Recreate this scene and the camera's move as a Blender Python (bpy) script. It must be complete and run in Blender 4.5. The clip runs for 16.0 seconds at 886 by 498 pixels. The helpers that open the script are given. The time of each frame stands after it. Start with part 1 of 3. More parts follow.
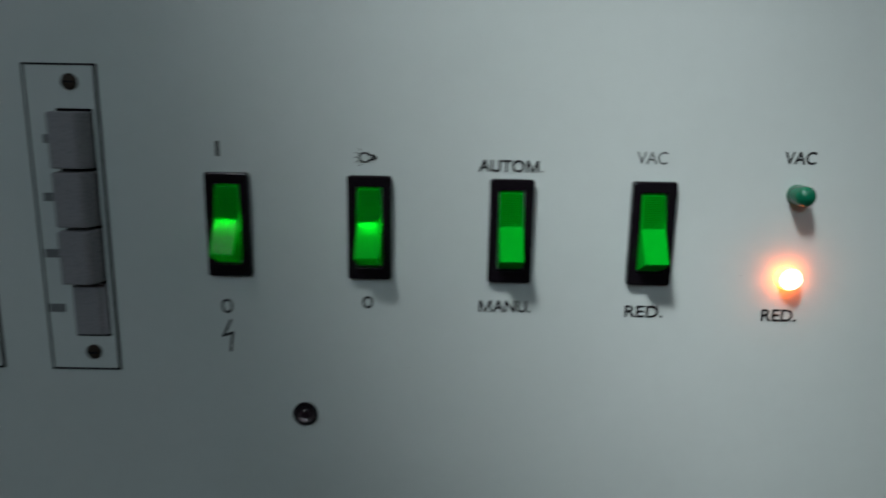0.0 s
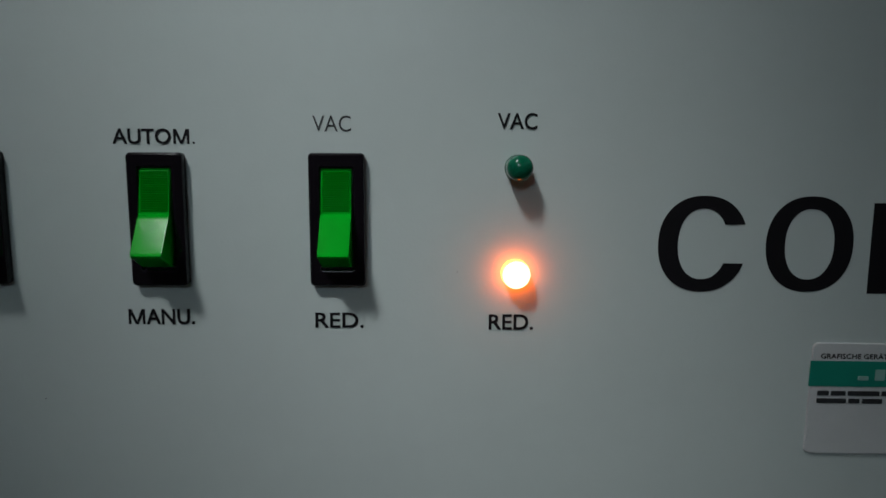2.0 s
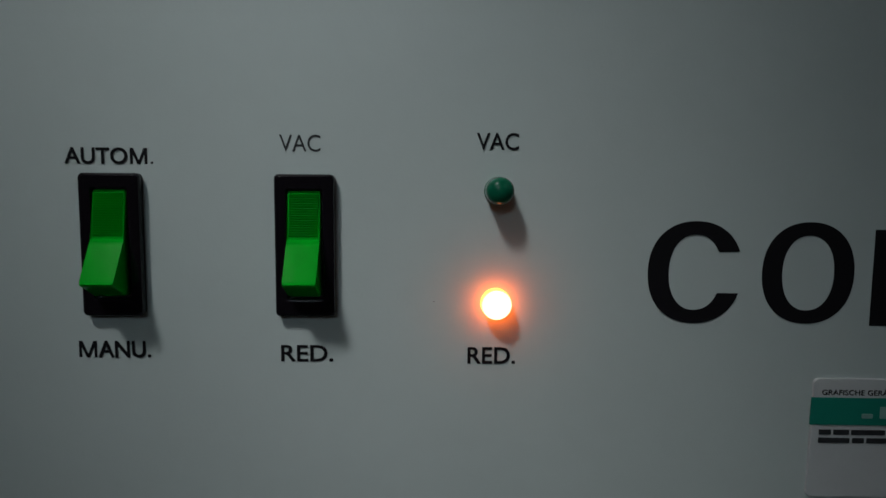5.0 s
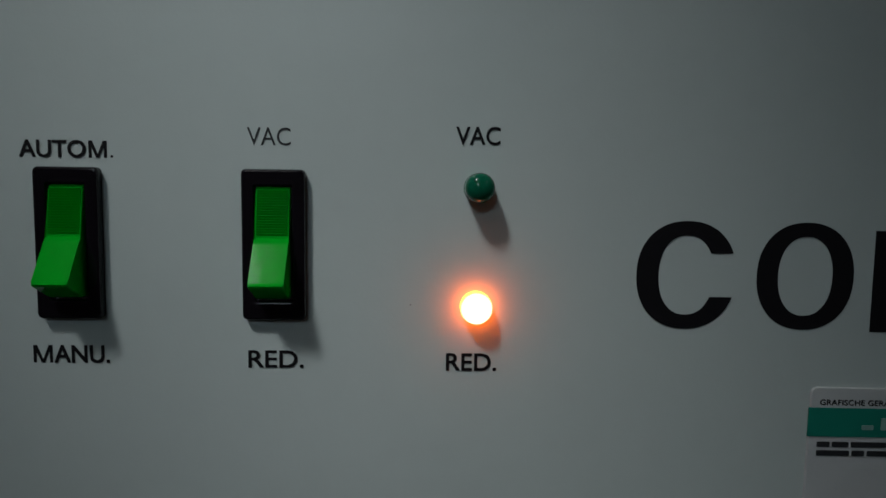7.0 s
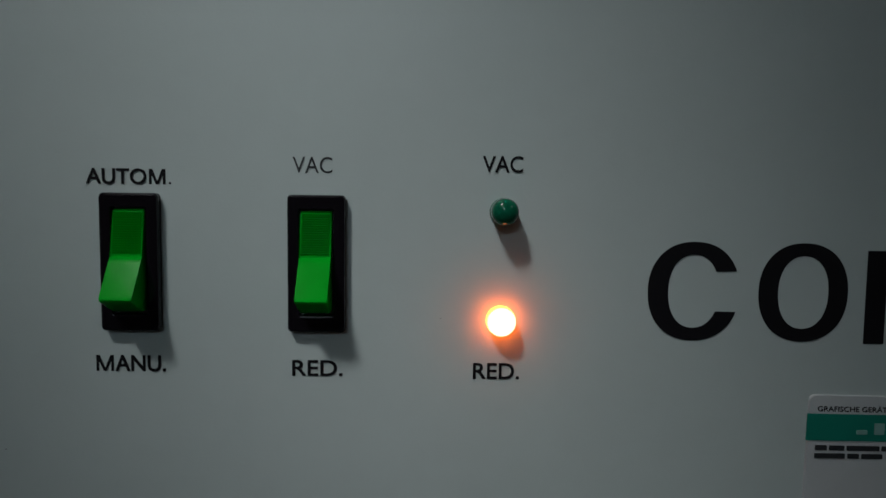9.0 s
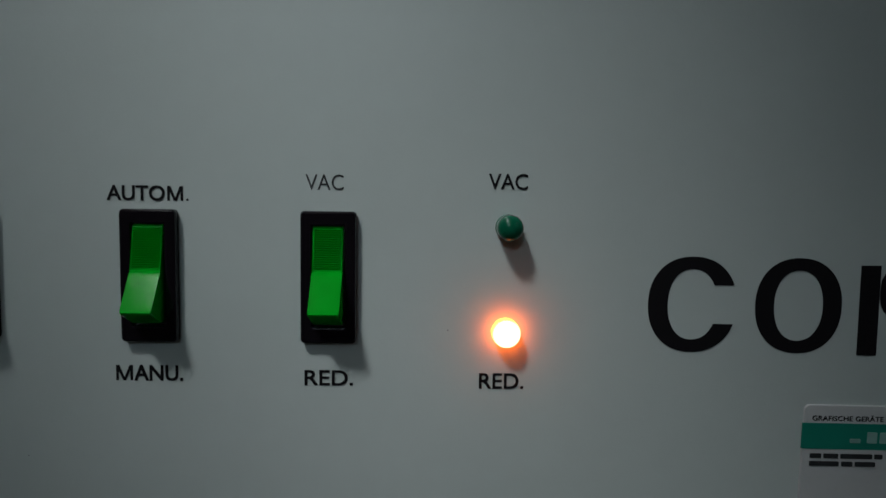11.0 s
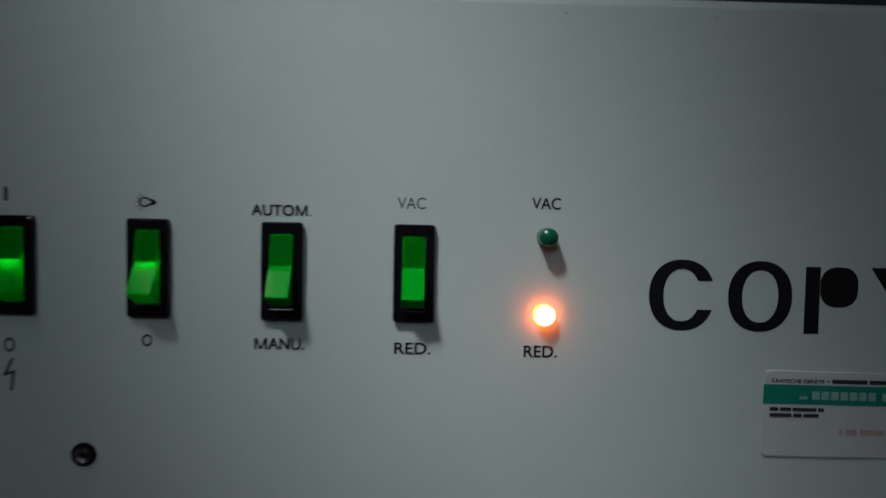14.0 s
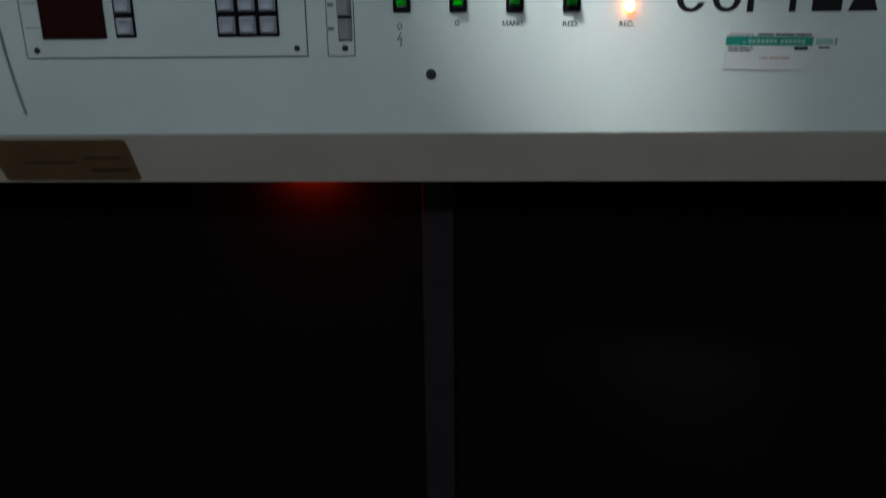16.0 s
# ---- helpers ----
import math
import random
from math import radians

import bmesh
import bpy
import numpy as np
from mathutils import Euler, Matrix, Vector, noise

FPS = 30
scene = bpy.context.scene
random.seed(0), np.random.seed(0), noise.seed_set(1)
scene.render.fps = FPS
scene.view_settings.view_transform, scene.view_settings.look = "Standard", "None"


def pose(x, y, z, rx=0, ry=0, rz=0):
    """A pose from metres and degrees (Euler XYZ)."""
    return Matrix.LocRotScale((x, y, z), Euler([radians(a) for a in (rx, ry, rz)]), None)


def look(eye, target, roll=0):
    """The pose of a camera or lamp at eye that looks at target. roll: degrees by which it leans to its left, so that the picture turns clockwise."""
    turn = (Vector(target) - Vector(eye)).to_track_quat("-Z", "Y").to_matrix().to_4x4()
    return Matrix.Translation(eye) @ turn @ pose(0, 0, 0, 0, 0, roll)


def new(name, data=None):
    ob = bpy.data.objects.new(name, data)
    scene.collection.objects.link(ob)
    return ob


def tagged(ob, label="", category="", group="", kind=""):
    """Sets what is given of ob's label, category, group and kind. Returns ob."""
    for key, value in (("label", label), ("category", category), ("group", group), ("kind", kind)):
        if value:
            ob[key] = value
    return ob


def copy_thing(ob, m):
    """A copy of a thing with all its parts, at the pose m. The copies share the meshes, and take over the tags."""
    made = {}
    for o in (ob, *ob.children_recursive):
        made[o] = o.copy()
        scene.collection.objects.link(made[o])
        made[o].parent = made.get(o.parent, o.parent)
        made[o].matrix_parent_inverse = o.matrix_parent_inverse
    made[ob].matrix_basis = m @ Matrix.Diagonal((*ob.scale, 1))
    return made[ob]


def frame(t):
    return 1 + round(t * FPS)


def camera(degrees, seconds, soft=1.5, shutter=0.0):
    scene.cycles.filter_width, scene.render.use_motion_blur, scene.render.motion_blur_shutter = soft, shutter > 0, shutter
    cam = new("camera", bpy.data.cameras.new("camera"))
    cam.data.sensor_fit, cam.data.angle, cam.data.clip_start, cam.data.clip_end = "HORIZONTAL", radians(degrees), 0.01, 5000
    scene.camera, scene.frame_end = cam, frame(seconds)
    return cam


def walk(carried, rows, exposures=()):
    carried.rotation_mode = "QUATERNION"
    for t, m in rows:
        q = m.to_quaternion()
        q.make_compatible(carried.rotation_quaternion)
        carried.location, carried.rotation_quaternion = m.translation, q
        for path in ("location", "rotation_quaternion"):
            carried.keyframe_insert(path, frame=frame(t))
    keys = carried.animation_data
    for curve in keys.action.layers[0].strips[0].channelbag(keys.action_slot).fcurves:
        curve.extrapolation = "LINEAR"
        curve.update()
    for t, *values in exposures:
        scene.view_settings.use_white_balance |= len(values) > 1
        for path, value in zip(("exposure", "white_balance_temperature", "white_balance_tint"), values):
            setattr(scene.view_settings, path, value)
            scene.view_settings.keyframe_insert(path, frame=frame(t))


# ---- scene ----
cam = camera(67.4, 16.0, soft=1.5, shutter=0.45)

PATH = [
    (0, (-0.073, -0.232, 0.941), (-0.074, 1.727, 0.536), 1.0),
    (0.2, (-0.052, -0.224, 0.941), (-0.053, 1.736, 0.546), 0.7),
    (0.5, (-0.02, -0.219, 0.936), (-0.036, 1.747, 0.572), -0.0),
    (0.7, (-0.007, -0.213, 0.934), (-0.007, 1.747, 0.535), 0.6),
    (1, (0.007, -0.206, 0.922), (0.0, 1.76, 0.552), 0.9),
    (1.2, (0.014, -0.2, 0.921), (0.011, 1.77, 0.579), 0.6),
    (1.5, (0.021, -0.196, 0.915), (0.042, 1.783, 0.627), 0.8),
    (2, (0.027, -0.186, 0.917), (0.055, 1.796, 0.648), 0.2),
    (2.5, (0.028, -0.177, 0.915), (0.058, 1.806, 0.661), 0.5),
    (3, (0.027, -0.177, 0.915), (0.06, 1.806, 0.657), 0.2),
    (3.5, (0.029, -0.179, 0.916), (0.069, 1.809, 0.699), 0.2),
    (4, (0.029, -0.179, 0.918), (0.074, 1.809, 0.708), 0.2),
    (6.5, (0.037, -0.165, 0.914), (0.089, 1.826, 0.736), 0.8),
    (7, (0.037, -0.165, 0.914), (0.094, 1.826, 0.737), 0.7),
    (7.5, (0.034, -0.168, 0.914), (0.091, 1.824, 0.741), 0.7),
    (8, (0.032, -0.172, 0.917), (0.082, 1.82, 0.742), 0.7),
    (8.5, (0.031, -0.177, 0.918), (0.076, 1.815, 0.754), 0.8),
    (9, (0.03, -0.18, 0.918), (0.076, 1.814, 0.766), 0.7),
    (11.5, (0.027, -0.189, 0.923), (0.066, 1.805, 0.771), 0.8),
    (12, (0.023, -0.193, 0.923), (0.065, 1.8, 0.761), 0.9),
    (12.5, (0.023, -0.197, 0.922), (0.074, 1.796, 0.761), 0.9),
    (13, (0.022, -0.201, 0.922), (0.075, 1.792, 0.761), 0.9),
    (13.5, (0.019, -0.217, 0.921), (0.082, 1.777, 0.782), 1.1),
    (14, (0.004, -0.252, 0.921), (0.06, 1.745, 0.829), 1.1),
    (14.3, (-0.016, -0.285, 0.919), (0.032, 1.711, 0.804), 1.1),
    (14.5, (-0.032, -0.32, 0.909), (-0.003, 1.677, 0.806), 0.9),
    (14.8, (-0.054, -0.386, 0.894), (-0.04, 1.609, 0.741), 1.2),
    (15, (-0.07, -0.436, 0.879), (-0.071, 1.557, 0.704), 0.9),
    (15.3, (-0.087, -0.507, 0.857), (-0.114, 1.477, 0.605), 0.5),
    (15.5, (-0.094, -0.55, 0.838), (-0.13, 1.425, 0.525), 0.2),
    (15.7, (-0.097, -0.586, 0.849), (-0.146, 1.363, 0.401), -0.2),
    (15.8, (-0.099, -0.599, 0.846), (-0.145, 1.342, 0.367), -0.1),
    (15.9, (-0.096, -0.611, 0.849), (-0.153, 1.318, 0.322), -0.4),
    (16, (-0.09, -0.621, 0.84), (-0.165, 1.302, 0.297), -0.5),
]
EXPOSURES = [(0, 0.14), (0.5, -0.22), (1, -0.4), (1.5, -0.55), (3.5, -0.96), (6.5, -1.1), (9, -1.08), (12.5, -0.97), (13.5, -0.88), (14.5, -0.3), (15, 0.02), (15.5, 0.12), (16, 0.78)]
walk(cam, [(t, look(eye, target, roll)) for t, eye, target, roll in PATH], EXPOSURES)

# ---- world and lights ----
world = bpy.data.worlds.new("dark_room")
scene.world = world
world.use_nodes = True
world.node_tree.nodes["Background"].inputs[0].default_value = (0.5, 0.6, 0.7, 1)
world.node_tree.nodes["Background"].inputs[1].default_value = 0.02


def lamp(name, kind, eye, target, energy, color, **more):
    data = bpy.data.lights.new(name, kind)
    data.energy, data.color = energy, color
    for key, value in more.items():
        if key == "size":
            data.size = value
        elif key == "size_y":
            data.shape, data.size_y = "RECTANGLE", value
        elif key == "radius":
            data.shadow_soft_size = value
        elif key == "cone":
            data.spot_size = radians(value)
        elif key == "blend":
            data.spot_blend = value
    ob = new(name, data)
    ob.matrix_world = look(eye, target)
    return ob


# aimed along the cast shadows; its narrow cone adds a pool mimicking lens vignetting
SPOT_EYE, SPOT_AIM = (-0.36, -0.52, 1.815), (0.008, 0.0, 0.92)
lamp("spot_light", "SPOT", SPOT_EYE, SPOT_AIM, 96, (0.95, 1.0, 1.0), radius=0.10, cone=10.5, blend=1.0)
WALL_LAMP = (-0.35, -2.0, 1.75)
lamp("wall_light", "AREA", WALL_LAMP, (-0.1, 0, 0.9), 7.2, (0.76, 0.97, 1.06), size=0.36, size_y=0.30)


# ---- materials ----
def material(name, color, rough=0.5, metal=0.0, vary=0.0, scale=40.0, bump=0.0, bump_scale=600.0, coat=0.0,
             spec=0.5, second=None, emit=None, strength=0.0, translucent=0.0):
    m = bpy.data.materials.new(name)
    m.use_nodes = True
    nt = m.node_tree
    b = nt.nodes["Principled BSDF"]
    b.inputs["Base Color"].default_value = (*color, 1)
    b.inputs["Roughness"].default_value = rough
    b.inputs["Metallic"].default_value = metal
    b.inputs["Coat Weight"].default_value = coat
    b.inputs["Specular IOR Level"].default_value = spec
    where = nt.nodes.new("ShaderNodeTexCoord").outputs["Object"]

    def grain(size, detail=4.0, stretch=None):
        n = nt.nodes.new("ShaderNodeTexNoise")
        n.inputs["Scale"].default_value, n.inputs["Detail"].default_value = size, detail
        if stretch:
            s = nt.nodes.new("ShaderNodeMapping")
            s.inputs["Scale"].default_value = stretch
            nt.links.new(where, s.inputs[0])
            nt.links.new(s.outputs[0], n.inputs["Vector"])
        else:
            nt.links.new(where, n.inputs["Vector"])
        return n.outputs["Fac"]

    if vary:
        dark = second or tuple(c * (1 - vary) for c in color)
        broad, fine = grain(scale), grain(scale * 12)
        add = nt.nodes.new("ShaderNodeMath")
        add.operation = "MULTIPLY_ADD"
        add.inputs[1].default_value = 0.35
        nt.links.new(fine, add.inputs[0])
        nt.links.new(broad, add.inputs[2])
        ramp = nt.nodes.new("ShaderNodeValToRGB")
        ramp.color_ramp.elements[0].position, ramp.color_ramp.elements[1].position = 0.42, 0.86
        ramp.color_ramp.elements[0].color = (*dark, 1)
        ramp.color_ramp.elements[1].color = (*color, 1)
        nt.links.new(add.outputs[0], ramp.inputs[0])
        nt.links.new(ramp.outputs[0], b.inputs["Base Color"])
        r = nt.nodes.new("ShaderNodeMapRange")
        r.inputs["To Min"].default_value, r.inputs["To Max"].default_value = rough * 0.8, min(1, rough * 1.2)
        nt.links.new(fine, r.inputs[0])
        nt.links.new(r.outputs[0], b.inputs["Roughness"])
    if bump:
        n = nt.nodes.new("ShaderNodeBump")
        n.inputs["Strength"].default_value, n.inputs["Distance"].default_value = bump, 0.0004
        nt.links.new(grain(bump_scale, 2.0), n.inputs["Height"])
        nt.links.new(n.outputs[0], b.inputs["Normal"])
    if emit:
        b.inputs["Emission Color"].default_value = (*emit, 1)
        b.inputs["Emission Strength"].default_value = strength
    if translucent:
        t = nt.nodes.new("ShaderNodeBsdfTranslucent")
        t.inputs[0].default_value = (*color, 1)
        mix = nt.nodes.new("ShaderNodeMixShader")
        mix.inputs[0].default_value = translucent
        nt.links.new(b.outputs[0], mix.inputs[1])
        nt.links.new(t.outputs[0], mix.inputs[2])
        nt.links.new(mix.outputs[0], nt.nodes["Material Output"].inputs[0])
    return m


PAINT = material("grey_enamel", (0.543, 0.60, 0.592), 0.42, vary=0.06, scale=14, bump=0.08, bump_scale=900)
LIP = material("beige_enamel", (0.50, 0.43, 0.375), 0.5, vary=0.08, scale=18, bump=0.1, bump_scale=700)
INK = material("black_print", (0.007, 0.006, 0.008), 0.6, spec=0.2)
FAINT_INK = material("worn_print", (0.025, 0.027, 0.03), 0.6, vary=0.4, scale=300)
SOFT_INK = material("grey_print", (0.15, 0.16, 0.17), 0.6, vary=0.2, scale=300)
BLACK = material("black_plastic", (0.007, 0.0055, 0.008), 0.14, vary=0.2, scale=120, spec=0.4)
GREEN = material("green_rocker_plastic", (0.0005, 0.44, 0.018), 0.13, vary=0.14, scale=160, translucent=0.10, spec=0.07, bump=0.09, bump_scale=330)
BULB = material("glowing_bulb", (0.5, 1, 0.4), 0.5, emit=(0.45, 1.0, 0.30), strength=110)
GREEN_LENS = material("green_lens", (0.003, 0.115, 0.06), 0.12, vary=0.2, scale=200, spec=0.5)
RED_LENS = material("lit_orange_lens", (0.8, 0.25, 0.06), 0.3, emit=(1.0, 0.15, 0.018), strength=22)
HOT_CAP = material("white_hot_lens_tip", (0.9, 0.7, 0.5), 0.3, emit=(1.0, 0.80, 0.52), strength=4.5)
GREY_KEY = material("grey_button_plastic", (0.25, 0.25, 0.27), 0.28, vary=0.1, scale=120, bump=0.06)
KEY_CAP = material("lavender_grey_key_plastic", (0.36, 0.37, 0.44), 0.5, vary=0.12, scale=150)
RED_GLASS = material("dark_red_acrylic", (0.026, 0.005, 0.006), 0.012, spec=0.45)
SCREW = material("blackened_screw", (0.05, 0.038, 0.03), 0.4, metal=0.7, vary=0.3, scale=400)
PLATE = material("satin_plate", (0.525, 0.58, 0.575), 0.45, vary=0.06, scale=25, bump=0.06, bump_scale=900)
PAPER = material("white_label", (0.57, 0.58, 0.59), 0.5, vary=0.07, scale=60)
TEAL = material("teal_print", (0.003, 0.22, 0.16), 0.5, vary=0.1, scale=80)
WHITE_INK = material("white_print", (0.26, 0.46, 0.42), 0.5, vary=0.2, scale=300)
PINK_INK = material("faded_pink_ink", (0.50, 0.36, 0.36), 0.6, vary=0.3, scale=400)
BROWN = material("brown_tape", (0.14, 0.078, 0.034), 0.5, vary=0.4, scale=40, bump=0.2, bump_scale=300)
BROWN_INK = material("dark_brown_print", (0.05, 0.026, 0.01), 0.6)
# shade beneath the console is put into this near-black; also colours the black case
SHADED_CHARCOAL = material("charcoal_with_shade", (0.0042, 0.0024, 0.0028), 0.7, vary=0.3, scale=12, bump=0.1, spec=0.08)
# grey post colour lowered to carry the shade of the recess
SHADED_POST = material("grey_post_with_shade", (0.020, 0.016, 0.021), 0.55, vary=0.3, scale=30, spec=0.15)
RED_LAMP = material("red_lamp_glass", (0.5, 0.05, 0.01), 0.4, emit=(1.0, 0.04, 0.004), strength=18)
SLATE = material("slate_blue_steel", (0.045, 0.05, 0.075), 0.3, vary=0.2, scale=10)
SOCKET = material("dull_socket_metal", (0.2, 0.18, 0.2), 0.3, metal=0.8, vary=0.3, scale=300)
DARK_RED = material("dark_purple_plastic", (0.018, 0.007, 0.014), 0.35)
CORD = material("grey_cord", (0.24, 0.26, 0.27), 0.6, vary=0.2, scale=90)
WALL = material("dim_plaster", (0.22, 0.15, 0.12), 0.9, vary=0.15, scale=3, bump=0.2, bump_scale=80)
FLOOR = material("dark_lino", (0.14, 0.13, 0.12), 0.6, vary=0.3, scale=5)
HOUSING = material("white_lamp_housing", (0.7, 0.7, 0.7), 0.4, vary=0.05, scale=20)
TUBE_HOT = material("lamp_tube", (0.9, 0.95, 1.0), 0.5, emit=(0.92, 0.96, 1.0), strength=16)
TUBE = material("lamp_diffuser", (0.9, 0.95, 1.0), 0.5, emit=(0.85, 0.95, 1.0), strength=1.5)


# ---- mesh helpers ----
def link(name, bm, mat, parent=None, label="", smooth=False):
    me = bpy.data.meshes.new(name)
    bmesh.ops.recalc_face_normals(bm, faces=bm.faces)
    if smooth:
        for f in bm.faces:
            f.smooth = True
    bm.to_mesh(me)
    bm.free()
    me.materials.append(mat)
    ob = new(name, me)
    ob.parent = parent
    return tagged(ob, label)


part = link


def thing(name, at, label, category, group="", kind=""):
    ob = new(name)
    ob.location = at
    return tagged(ob, label, category, group, kind)


def outline(cx, cz, w, h, r, n=5):
    """A rounded rectangle in the x-z plane."""
    r = min(r, w / 2 - 1e-6, h / 2 - 1e-6)
    pts = []
    for sx, sz, a in ((1, 1, 0), (-1, 1, 90), (-1, -1, 180), (1, -1, 270)):
        for k in range(n + 1):
            t = radians(a + 90 * k / n)
            pts.append((cx + sx * (w / 2 - r) + r * math.cos(t), cz + sz * (h / 2 - r) + r * math.sin(t)))
    return pts


def ring_of(bm, pts, y):
    return [bm.verts.new((x, y, z)) for x, z in pts]


def bridge(bm, a, b):
    for k in range(len(a)):
        bm.faces.new((a[k], a[k - 1], b[k - 1], b[k]))


def slab(cx, cz, w, h, back, front, r=0.001, bevel=0.0004, bm=None, taper=0.0):
    """A rounded plate from y = back to y = front (front is the lower y), with a bevelled front edge."""
    bm = bm or bmesh.new()
    r0 = max(r, 1e-5)
    a = ring_of(bm, outline(cx, cz, w, h, r0), back)
    b = ring_of(bm, outline(cx, cz, w - taper, h - taper, r0), front + bevel)
    c = ring_of(bm, outline(cx, cz, w - taper - 0.6 * bevel, h - taper - 0.6 * bevel, r0), front + 0.3 * bevel)
    d = ring_of(bm, outline(cx, cz, w - taper - 2 * bevel, h - taper - 2 * bevel, max(r0 - bevel, 1e-5)), front)
    bridge(bm, a, b), bridge(bm, b, c), bridge(bm, c, d)
    bm.faces.new(d)
    bm.faces.new(a)
    return bm


def frame_ring(cx, cz, w, h, iw, ih, back, front, r=0.001, ir=0.0006, bevel=0.0004, icz=None, bm=None):
    """A rounded frame with a rounded opening."""
    bm = bm or bmesh.new()
    icz = cz if icz is None else icz
    a = ring_of(bm, outline(cx, cz, w, h, r), back)
    b = ring_of(bm, outline(cx, cz, w, h, r), front + bevel)
    c = ring_of(bm, outline(cx, cz, w - 0.6 * bevel, h - 0.6 * bevel, r), front + 0.3 * bevel)
    d = ring_of(bm, outline(cx, cz, w - 2 * bevel, h - 2 * bevel, r), front)
    e = ring_of(bm, outline(cx, icz, iw + bevel, ih + bevel, ir), front)
    f = ring_of(bm, outline(cx, icz, iw, ih, ir), front + bevel)
    g = ring_of(bm, outline(cx, icz, iw, ih, ir), back)
    for p, q in ((a, b), (b, c), (c, d), (d, e), (e, f), (f, g), (g, a)):
        bridge(bm, p, q)
    return bm


def lathe(cx, cz, profile, n=32, bm=None):
    """A body of revolution about the y axis through (cx, cz); profile: (radius, y) from back to front."""
    bm = bm or bmesh.new()
    rings = []
    for r, y in profile:
        if r < 1e-7:
            rings.append([bm.verts.new((cx, y, cz))])
        else:
            rings.append([bm.verts.new((cx + r * math.cos(2 * math.pi * k / n), y, cz + r * math.sin(2 * math.pi * k / n))) for k in range(n)])
    for a, b in zip(rings, rings[1:]):
        if len(b) == 1:
            for k in range(n):
                bm.faces.new((a[k], a[k - 1], b[0]))
        elif len(a) == 1:
            for k in range(n):
                bm.faces.new((b[k], b[k - 1], a[0]))
        else:
            bridge(bm, a, b)
    return bm


def prism(profile, x0, x1, bm=None):
    """A profile in (y, z) swept along x."""
    bm = bm or bmesh.new()
    a = [bm.verts.new((x0, y, z)) for y, z in profile]
    b = [bm.verts.new((x1, y, z)) for y, z in profile]
    bridge(bm, a, b)
    bm.faces.new(a)
    bm.faces.new(b)
    return bm


def block(x0, x1, y0, y1, z0, z1, bevel=0.002):
    bm = bmesh.new()
    bmesh.ops.create_cube(bm, size=1)
    bmesh.ops.scale(bm, vec=(x1 - x0, y1 - y0, z1 - z0), verts=bm.verts)
    bmesh.ops.translate(bm, vec=((x0 + x1) / 2, (y0 + y1) / 2, (z0 + z1) / 2), verts=bm.verts)
    if bevel:
        bmesh.ops.bevel(bm, geom=list(bm.edges), offset=bevel, segments=2, affect="EDGES", profile=0.5)
    return bm


def flat_shape(pts, y=-0.0002, back=0.0, bm=None):
    """A thin printed shape in the x-z plane."""
    bm = bm or bmesh.new()
    a, b = ring_of(bm, pts, back), ring_of(bm, pts, y)
    bridge(bm, a, b)
    bm.faces.new(b)
    return bm


def band(outer, inner, y=-0.0002, closed=True, bm=None):
    """A flat printed band between two outlines."""
    bm = bm or bmesh.new()
    a, b = ring_of(bm, outer, y), ring_of(bm, inner, y)
    c, d = ring_of(bm, outer, 0.0), ring_of(bm, inner, 0.0)
    n = len(a)
    for k in range(n if closed else n - 1):
        j = (k + 1) % n
        bm.faces.new((a[k], a[j], b[j], b[k]))
        bm.faces.new((c[k], c[j], a[j], a[k]))
        bm.faces.new((b[k], b[j], d[j], d[k]))
    if not closed:
        for k in (0, n - 1):
            bm.faces.new((a[k], b[k], d[k], c[k]))
    return bm


def ellipse(cx, cz, rx, rz, a0=0.0, a1=360.0, n=64, power=2.0, closed=True):
    pts = []
    for k in range(n):
        t = radians(a0 + (a1 - a0) * k / (n if closed else n - 1))
        c, s = math.cos(t), math.sin(t)
        pts.append((cx + rx * math.copysign(abs(c) ** (2 / power), c), cz + rz * math.copysign(abs(s) ** (2 / power), s)))
    return pts


def lettering(text, x0, x1, z0, z1, mat, parent, weight=0.0, name="printed_legend", y=0.0, label=""):
    """Printed text filling the given box on the plane y; weight: metres by which its strokes are thickened."""
    cu = bpy.data.curves.new("legend", "FONT")
    cu.body, cu.size, cu.resolution_u = text, 1.0, 4
    ob = new("legend", cu)
    me = bpy.data.meshes.new_from_object(ob.evaluated_get(bpy.context.evaluated_depsgraph_get()))
    bpy.data.objects.remove(ob)
    bpy.data.curves.remove(cu)
    v = np.array([p.co[:] for p in me.vertices])
    lo, hi = v.min(0), v.max(0)
    x0, x1, z0, z1 = x0 + weight, x1 - weight, z0 + weight, z1 - weight
    flat = [(x0 + (p[0] - lo[0]) / (hi[0] - lo[0]) * (x1 - x0), z0 + (p[1] - lo[1]) / (hi[1] - lo[1]) * (z1 - z0)) for p in v]
    faces = [tuple(f.vertices) for f in me.polygons]
    shifts = [(0, 0)] + ([(weight, weight), (-weight, -weight), (weight, -weight), (-weight, weight)] if weight else [])
    verts, polys = [], []
    for k, (dx, dz) in enumerate(shifts):
        polys += [tuple(i + len(verts) for i in f) for f in faces]
        verts += [(x + dx, y - 0.00010 - 0.000025 * k, z + dz) for x, z in flat]
    out = bpy.data.meshes.new(name)
    out.from_pydata(verts, [], polys)
    bpy.data.meshes.remove(me)
    out.materials.append(mat)
    made = new(name, out)
    made.parent = parent
    return tagged(made, label)


# ---- the room, closed round the console ----
def wall(name, x0, x1, y0, y1, z0, z1, mat):
    return tagged(link(name, block(x0, x1, y0, y1, z0, z1, 0), mat), kind="structure")


